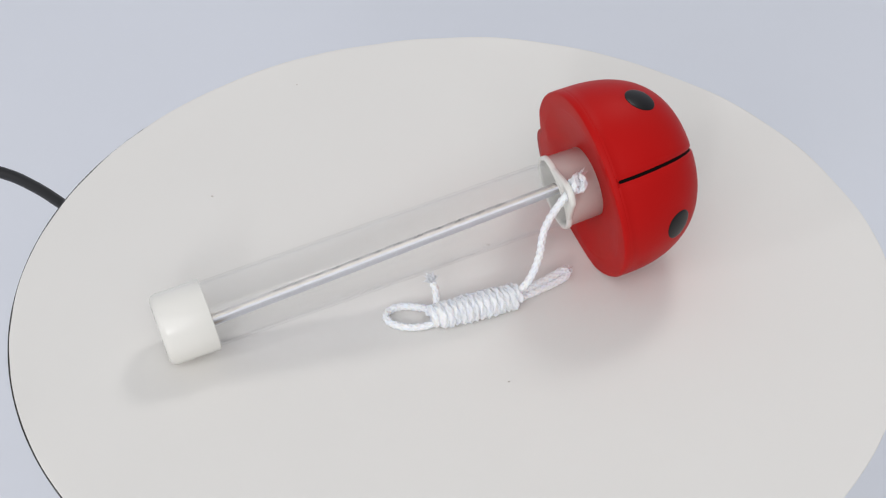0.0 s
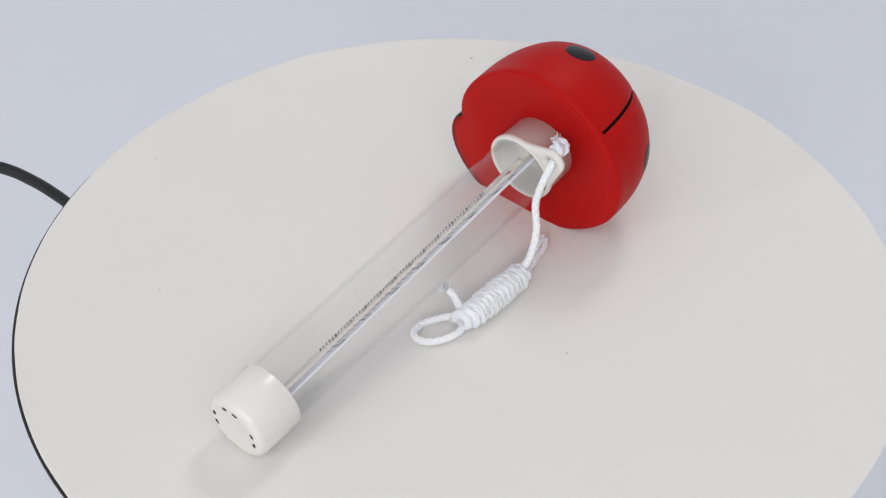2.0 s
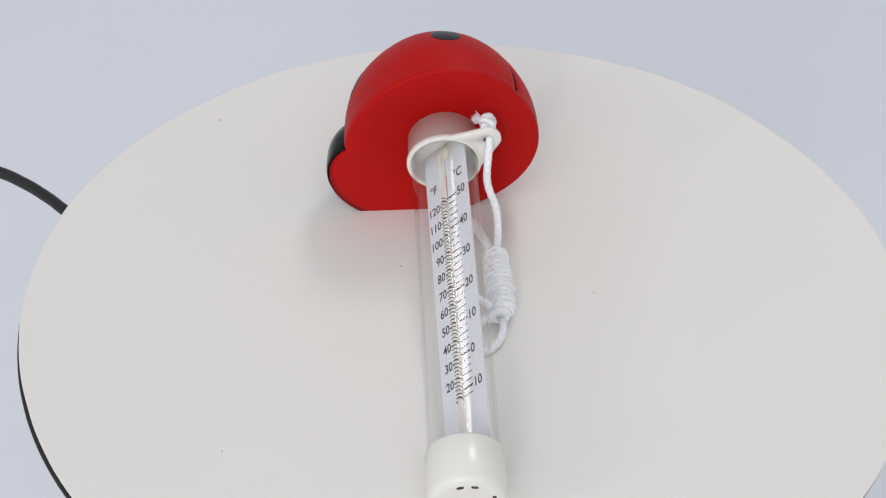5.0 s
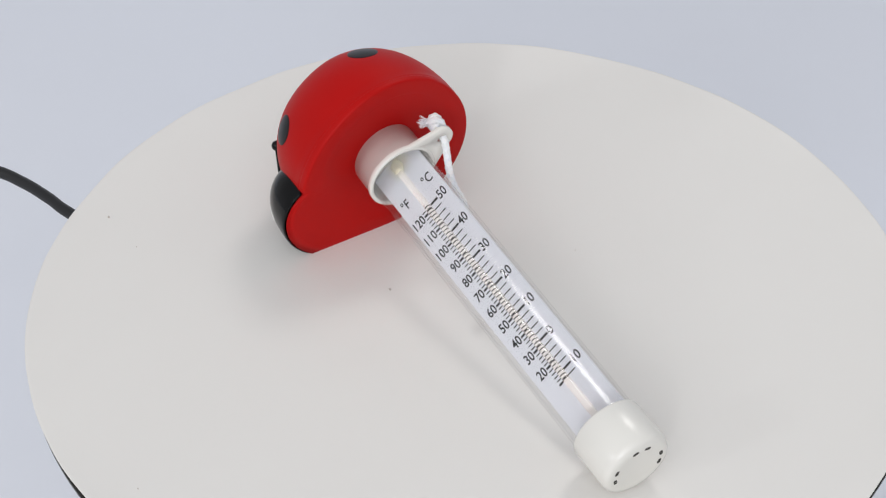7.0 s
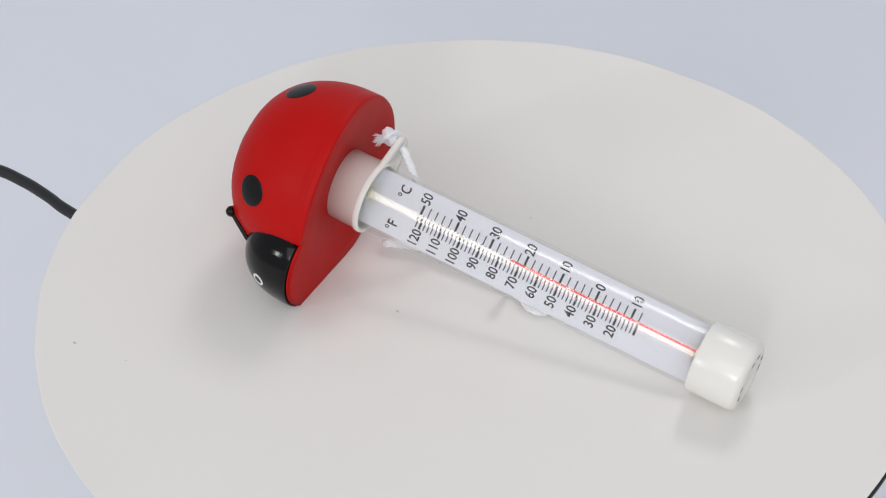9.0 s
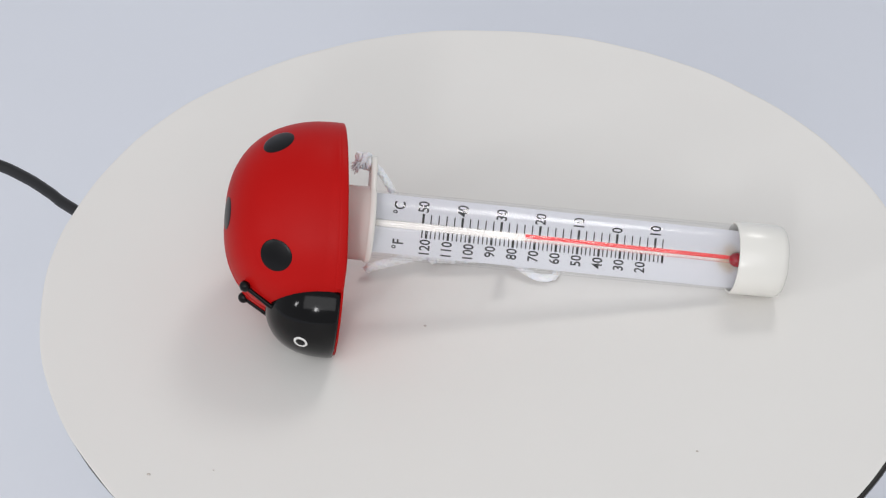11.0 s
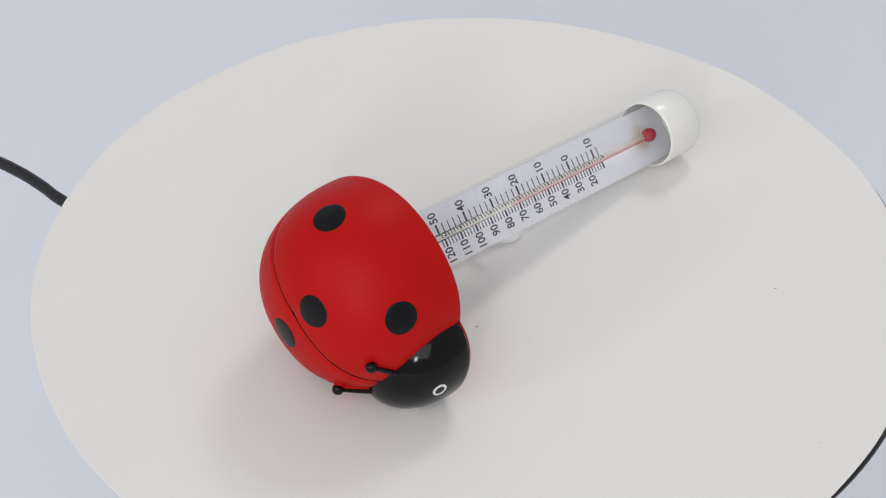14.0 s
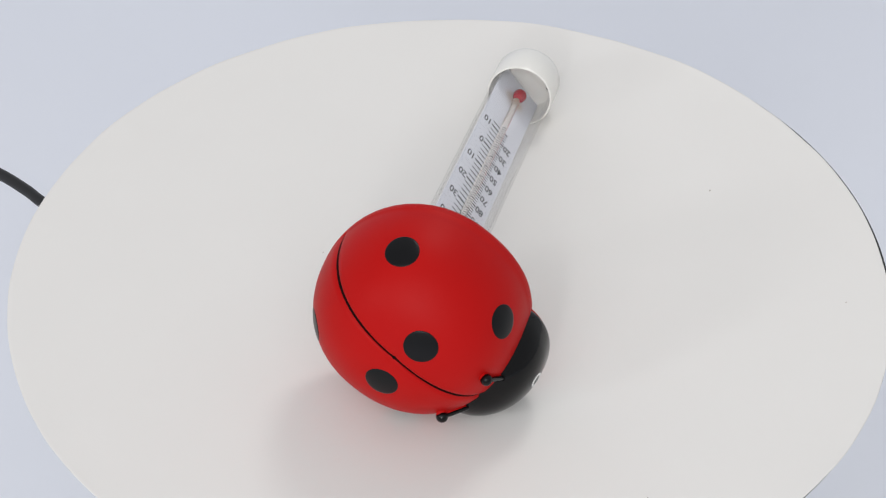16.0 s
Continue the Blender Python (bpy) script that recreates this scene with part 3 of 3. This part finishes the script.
def build_scale():
    card_z = -0.55
    bm = bmesh.new()
    w = 9.8
    rings(bm, [[(x * MM, -w * MM, (card_z - 0.7) * MM), (x * MM, w * MM, (card_z - 0.7) * MM), (x * MM, w * MM, card_z * MM), (x * MM, -w * MM, card_z * MM)]
               for x in (-50.5, -20, 20, 91.6)], True, True, True)
    card = part("scale_card", bm, M_CARD, thermo, "white scale card printed in black", smooth=False)
    step = 1.316
    x_of = lambda c: (30 - c) * step

    def ticks(items):
        bm = bmesh.new()
        for x, y0, y1, wd in items:
            z0, z1 = (card_z + 0.01) * MM, (card_z + 0.04) * MM
            q = [(x - wd / 2, y0), (x + wd / 2, y0), (x + wd / 2, y1), (x - wd / 2, y1)]
            rings(bm, [[(a * MM, b * MM, z0) for a, b in q], [(a * MM, b * MM, z1) for a, b in q]], True, True, True)
        return bm
    cs = [(x_of(c), 0.15, 4.4 if c % 10 == 0 else 4.3, 0.78 if c % 10 == 0 else 0.40) for c in range(50, -13, -2)]
    part("celsius_ticks", ticks(cs), M_INK, card, "black Celsius tick marks", False)
    fs = [(x_of((f - 32) / 1.8), -0.1, -3.7 if f % 10 == 0 else -3.6, 0.78 if f % 10 == 0 else 0.40) for f in range(122, 9, -2)]
    part("fahrenheit_ticks", ticks(fs), M_INK, card, "black Fahrenheit tick marks", False)

    def text(s, x, y, size, align):
        cu = bpy.data.curves.new("numeral", "FONT")
        cu.body, cu.size, cu.align_x, cu.align_y, cu.extrude, cu.resolution_u = s, size * MM, align, "CENTER", 0.00001, 3
        cu.offset = 0.00007
        ob = bpy.data.objects.new("numeral", cu)
        scene.collection.objects.link(ob)
        dg = bpy.context.evaluated_depsgraph_get()
        me = bpy.data.meshes.new_from_object(ob.evaluated_get(dg))
        bpy.data.objects.remove(ob)
        # reads along +y, top towards the float
        m = Matrix(((0, -1, 0, x * MM), (0.77, 0, 0, y * MM), (0, 0, 1, (card_z + 0.03) * MM), (0, 0, 0, 1)))
        me.transform(m)
        me.materials.clear()
        me.materials.append(M_INK)
        o = new("numeral", me)
        o.parent = card
        tagged(o, "printed black " + s)
    for c in (50, 40, 30, 20, 10, 0, -10):
        text(str(abs(c)), x_of(c), 4.75, 5.0, "LEFT")
    for f in range(120, 10, -10):
        text(str(f), x_of((f - 32) / 1.8), -4.0, 4.9, "RIGHT")
    text("\u00b0C", -34.3, 3.4, 5.2, "LEFT")
    text("\u00b0F", -33.8, -4.7, 5.2, "RIGHT")
    # capillary with its red thread
    rr = 1.25
    bm = bmesh.new()
    lathe_x(bm, [(x * MM, r * MM) for x, r in ((-45.2, 0.1), (-45.1, rr * 0.5), (-44.7, rr * 0.85), (-44.0, rr), (0.0, rr), (77.0, rr), (78.0, rr), (79.0, 1.1), (79.6, 0.5))], 32, True, True)
    bmesh.ops.translate(bm, verts=bm.verts, vec=(0, 0, (card_z + rr + 0.05) * MM))
    rod = part("capillary", bm, M_ROD, thermo, "clear glass capillary on the card")
    rod.visible_shadow = False
    bm = bmesh.new()
    lathe_x(bm, [(x * MM, r * MM) for x, r in ((8.2, 0.04), (8.25, 0.11), (78.5, 0.11), (79.5, 0.10))], 16, True, True)
    bmesh.ops.translate(bm, verts=bm.verts, vec=(0, 0.10 * MM, (card_z + rr + 0.05 - 1.1) * MM))
    part("red_thread", bm, M_RED_LIQ, rod, "red spirit column standing near 24 degrees")
    bm = bmesh.new()
    bmesh.ops.create_uvsphere(bm, u_segments=24, v_segments=16, radius=2.5 * MM)
    for v in bm.verts:
        v.co.x *= 1.15
        v.co += Vector((80.9 * MM, 0, (card_z + 1.9) * MM))
    part("bulb", bm, M_BULB, rod, "red bulb of the thermometer")
    LEAN = (Matrix.Translation((0, -0.0003, 0)) @ Matrix.Rotation(radians(11.1), 4, "X") @ Matrix.Translation((0.00066, 0, 0))
            @ Matrix.Rotation(radians(1.6), 4, "Y") @ Matrix.Rotation(radians(-0.36), 4, "Z"))
    card.matrix_basis = LEAN
    rod.matrix_basis = LEAN
    for x, r in ((-47.0, 2.4),):
        bm = bmesh.new()
        loops = []
        for k, z in ((1.0, 0.0), (0.92, 0.2), (0.7, 0.35), (0.4, 0.45), (0.1, 0.5)):
            loops.append([((x + r * k * 1.3 * math.cos(t) * (1 + 0.1 * math.sin(3 * t))) * MM, r * k * math.sin(t) * MM, (card_z + 0.02 + z) * MM)
                          for t in [2 * math.pi * i / 28 for i in range(28)]])
        rings(bm, loops, True, True, True)
        part("glue", bm, M_GLUE, card, "yellowed blob of glue")


build_scale()


def build_cord():
    R = 1.2 * MM
    L = lambda x, y, z: BACK @ Vector(((x - 0.4) * MM, (y + 2.5) * MM, z * MM))
    # hanging strand from the tab to the bundle
    pts = [Vector((-47.0, 19.3, 2.0)) * MM, Vector((-44.8, 18.3, 0.0)) * MM, Vector((-41.4, 17.8, -1.0)) * MM, L(24.0, -3.6, 30), L(22.0, -7.5, 20), L(18.5, -9.2, 11), L(14.0, -9.8, 6.0), L(9.0, -12.0, 4.6)]
    bm = bmesh.new()
    cord(bm, catmull(pts, 14), R)
    root = part("cord", bm, M_ROPE, thermo, "braided white nylon cord hanging from the tab")
    # wrapped bundle
    a, b = Vector((15.0, -9.3, 4.75)), Vector((-11.5, -19.6, 4.75))
    axis = (b - a).normalized()
    sx = Vector((0, 0, 1)).cross(axis).normalized()
    turns, line = 12.5, []
    n = 420
    for i in range(n + 1):
        t = i / n
        w = 2 * math.pi * turns * t
        r = 3.15 * (1 + 0.05 * math.sin(7 * t * math.pi) + 0.04 * math.sin(31 * t)) * (0.90 + 0.2 * math.sin(math.pi * t))
        w += 0.5 * math.sin(9 * t)
        p = a.lerp(b, t) + sx * r * math.cos(w) + Vector((0, 0, 1)) * min(r, 3.4) * math.sin(w)
        p.z = max(p.z, 1.25)
        line.append(L(*p))
    bm = bmesh.new()
    cord(bm, line, R * 1.27)
    part("cord_wrap", bm, M_ROPE, root, "cord wrapped tightly round itself into a bundle")
    bm = bmesh.new()
    cord(bm, [L(*(a - axis * 1)), L(*(b + axis * 1))], 2.4 * MM)
    part("bundle_core", bm, M_ROPE, root)
    # loop beyond the bundle
    bm = bmesh.new()
    cord(bm, catmull([L(-8, -17.0, 3.5), L(-13.5, -15.0, 3.4), L(-18.5, -12.6, 2.4), L(-24.0, -11.4, 1.6), L(-28.2, -13.2, 1.4), L(-29.0, -16.6, 1.4), L(-26.6, -19.8, 1.4),
                      L(-21.5, -21.4, 1.4), L(-16.8, -21.2, 1.6), L(-12.0, -19.8, 2.4), L(-8.0, -18.2, 3.6)], 12), R * 1.0)
    part("cord_loop", bm, M_ROPE, root, "open loop of white cord")
    # knot at the loop's root
    bm = bmesh.new()
    line = []
    for i in range(90):
        w = 2 * math.pi * 1.6 * i / 89
        c0 = Vector((-12.6, -18.6, 4.2))
        line.append(L(*(c0 + axis * (i / 89 * 2.6 - 1.3) + sx * 2.6 * math.cos(w) + Vector((0, 0, 2.7 * math.sin(w))))))
    cord(bm, line, R * 1.1)
    part("cord_knot", bm, M_ROPE, root)
    # short free end standing up, and a folded end past the bundle
    bm = bmesh.new()
    cord(bm, catmull([L(-12.0, -17.0, 5.0), L(-12.2, -14.0, 8.0), L(-12.6, -11.4, 9.8), L(-13.6, -9.6, 11.4)], 10), R * 0.95)
    part("cord_end", bm, M_ROPE, root, "short free end of the cord")
    bm = bmesh.new()
    cord(bm, catmull([L(12.0, -10.5, 3.0), L(17.0, -7.6, 2.8), L(22.0, -4.6, 2.6), L(27.5, -0.6, 2.4), L(31.2, 2.3, 2.4), L(32.6, 4.4, 2.8), L(31.4, 4.4, 4.3), L(27.5, 1.2, 4.4), L(22.0, -3.2, 4.6),
                      L(16.0, -7.2, 4.8)], 10), R)
    part("cord_bight", bm, M_ROPE, root, "folded bight of the cord")
    # stopper knot behind the tab
    bm = bmesh.new()
    line = []
    for i in range(150):
        t = i / 149
        w = 2 * math.pi * t
        c0 = Vector((-47.2, 19.8, 2.4))
        line.append((c0 + Vector((1.7 * math.sin(2 * w), 1.7 * math.cos(3 * w), 1.8 * math.sin(3 * w) + 1.4 * (t - 0.5)))) * MM)
    cord(bm, line, R)
    part("stopper_knot", bm, M_ROPE, root, "stopper knot of the cord behind the tab")
    rng = random.Random(5)

    def tuft(p0, lean, spread, length, count):
        """Loose filaments at a cut end; p0 in mm."""
        bm = bmesh.new()
        for i in range(count):
            d = (lean + Vector([rng.uniform(-spread, spread) for _ in range(3)])).normalized()
            q = p0 + Vector([rng.uniform(-.5, .5) for _ in range(3)])
            ln = length * rng.uniform(0.65, 1.0)
            bend = Vector([rng.uniform(-.6, .6) for _ in range(3)])
            cord(bm, catmull([q * MM, (q + d * ln * 0.45) * MM, (q + d * ln + bend) * MM], 4), 0.17 * MM, step=0.0004, seg=5, braid=0)
        part("frayed_end", bm, M_ROPE, root, "frayed cord end")
    tuft(Vector((-48.2, 19.2, 3.6)), Vector((-0.5, -0.8, 0.35)), 0.45, 4.8, 60)
    turn_back = BACK.to_3x3()
    tuft(L(-13.6, -9.6, 11.2) / MM, turn_back @ Vector((-0.5, 0.6, 0.5)), 0.8, 3.6, 80)
    tuft(L(32.4, 4.2, 3.4) / MM, turn_back @ Vector((0.8, 0.5, 0.3)), 0.6, 2.2, 36)


build_cord()


# ---- dust on the platter ----
def build_dust():
    rng = random.Random(3)
    spots = [(-94.5, 51.3, 0.5), (-68.3, 118.2, 0.4), (11.3, -42.9, 0.45), (63.9, 115.6, 0.7), (5.0, 24.6, 0.65), (45.5, 107.5, 0.3)]
    bm = bmesh.new()
    for x, y, s in spots:
        z = 0.0022 * x + 0.0065 * y
        loops = []
        for k, h in ((1.0, 0.02), (0.8, 0.18), (0.2, 0.24)):
            loops.append([((x + s * k * math.cos(t) * rng.uniform(0.7, 1.2)) * MM, (y + s * 0.6 * k * math.sin(t) * rng.uniform(0.7, 1.2)) * MM, (z + h) * MM)
                          for t in [2 * math.pi * i / 9 for i in range(9)]])
        rings(bm, loops, True, True, True)
    ob = new("dust_specks", mesh_of("dust_specks", bm, M_DUST))
    return tagged(ob, "scattered tiny dark dust specks on the white platter", "dust", kind="stuff")


dust = build_dust()
TILT = Matrix.Rotation(0.0065, 4, "X") @ Matrix.Rotation(-0.0022, 4, "Y")


def motions():
    spin = [(i * 0.5, Matrix.Rotation(radians(a), 4, "Z")) for i, a in enumerate(TURN)]
    walk(platter, [(t, m @ TILT) for t, m in spin])
    walk(dust, spin)
    walk(thermo, [(t, m @ REST) for t, m in spin])


motions()
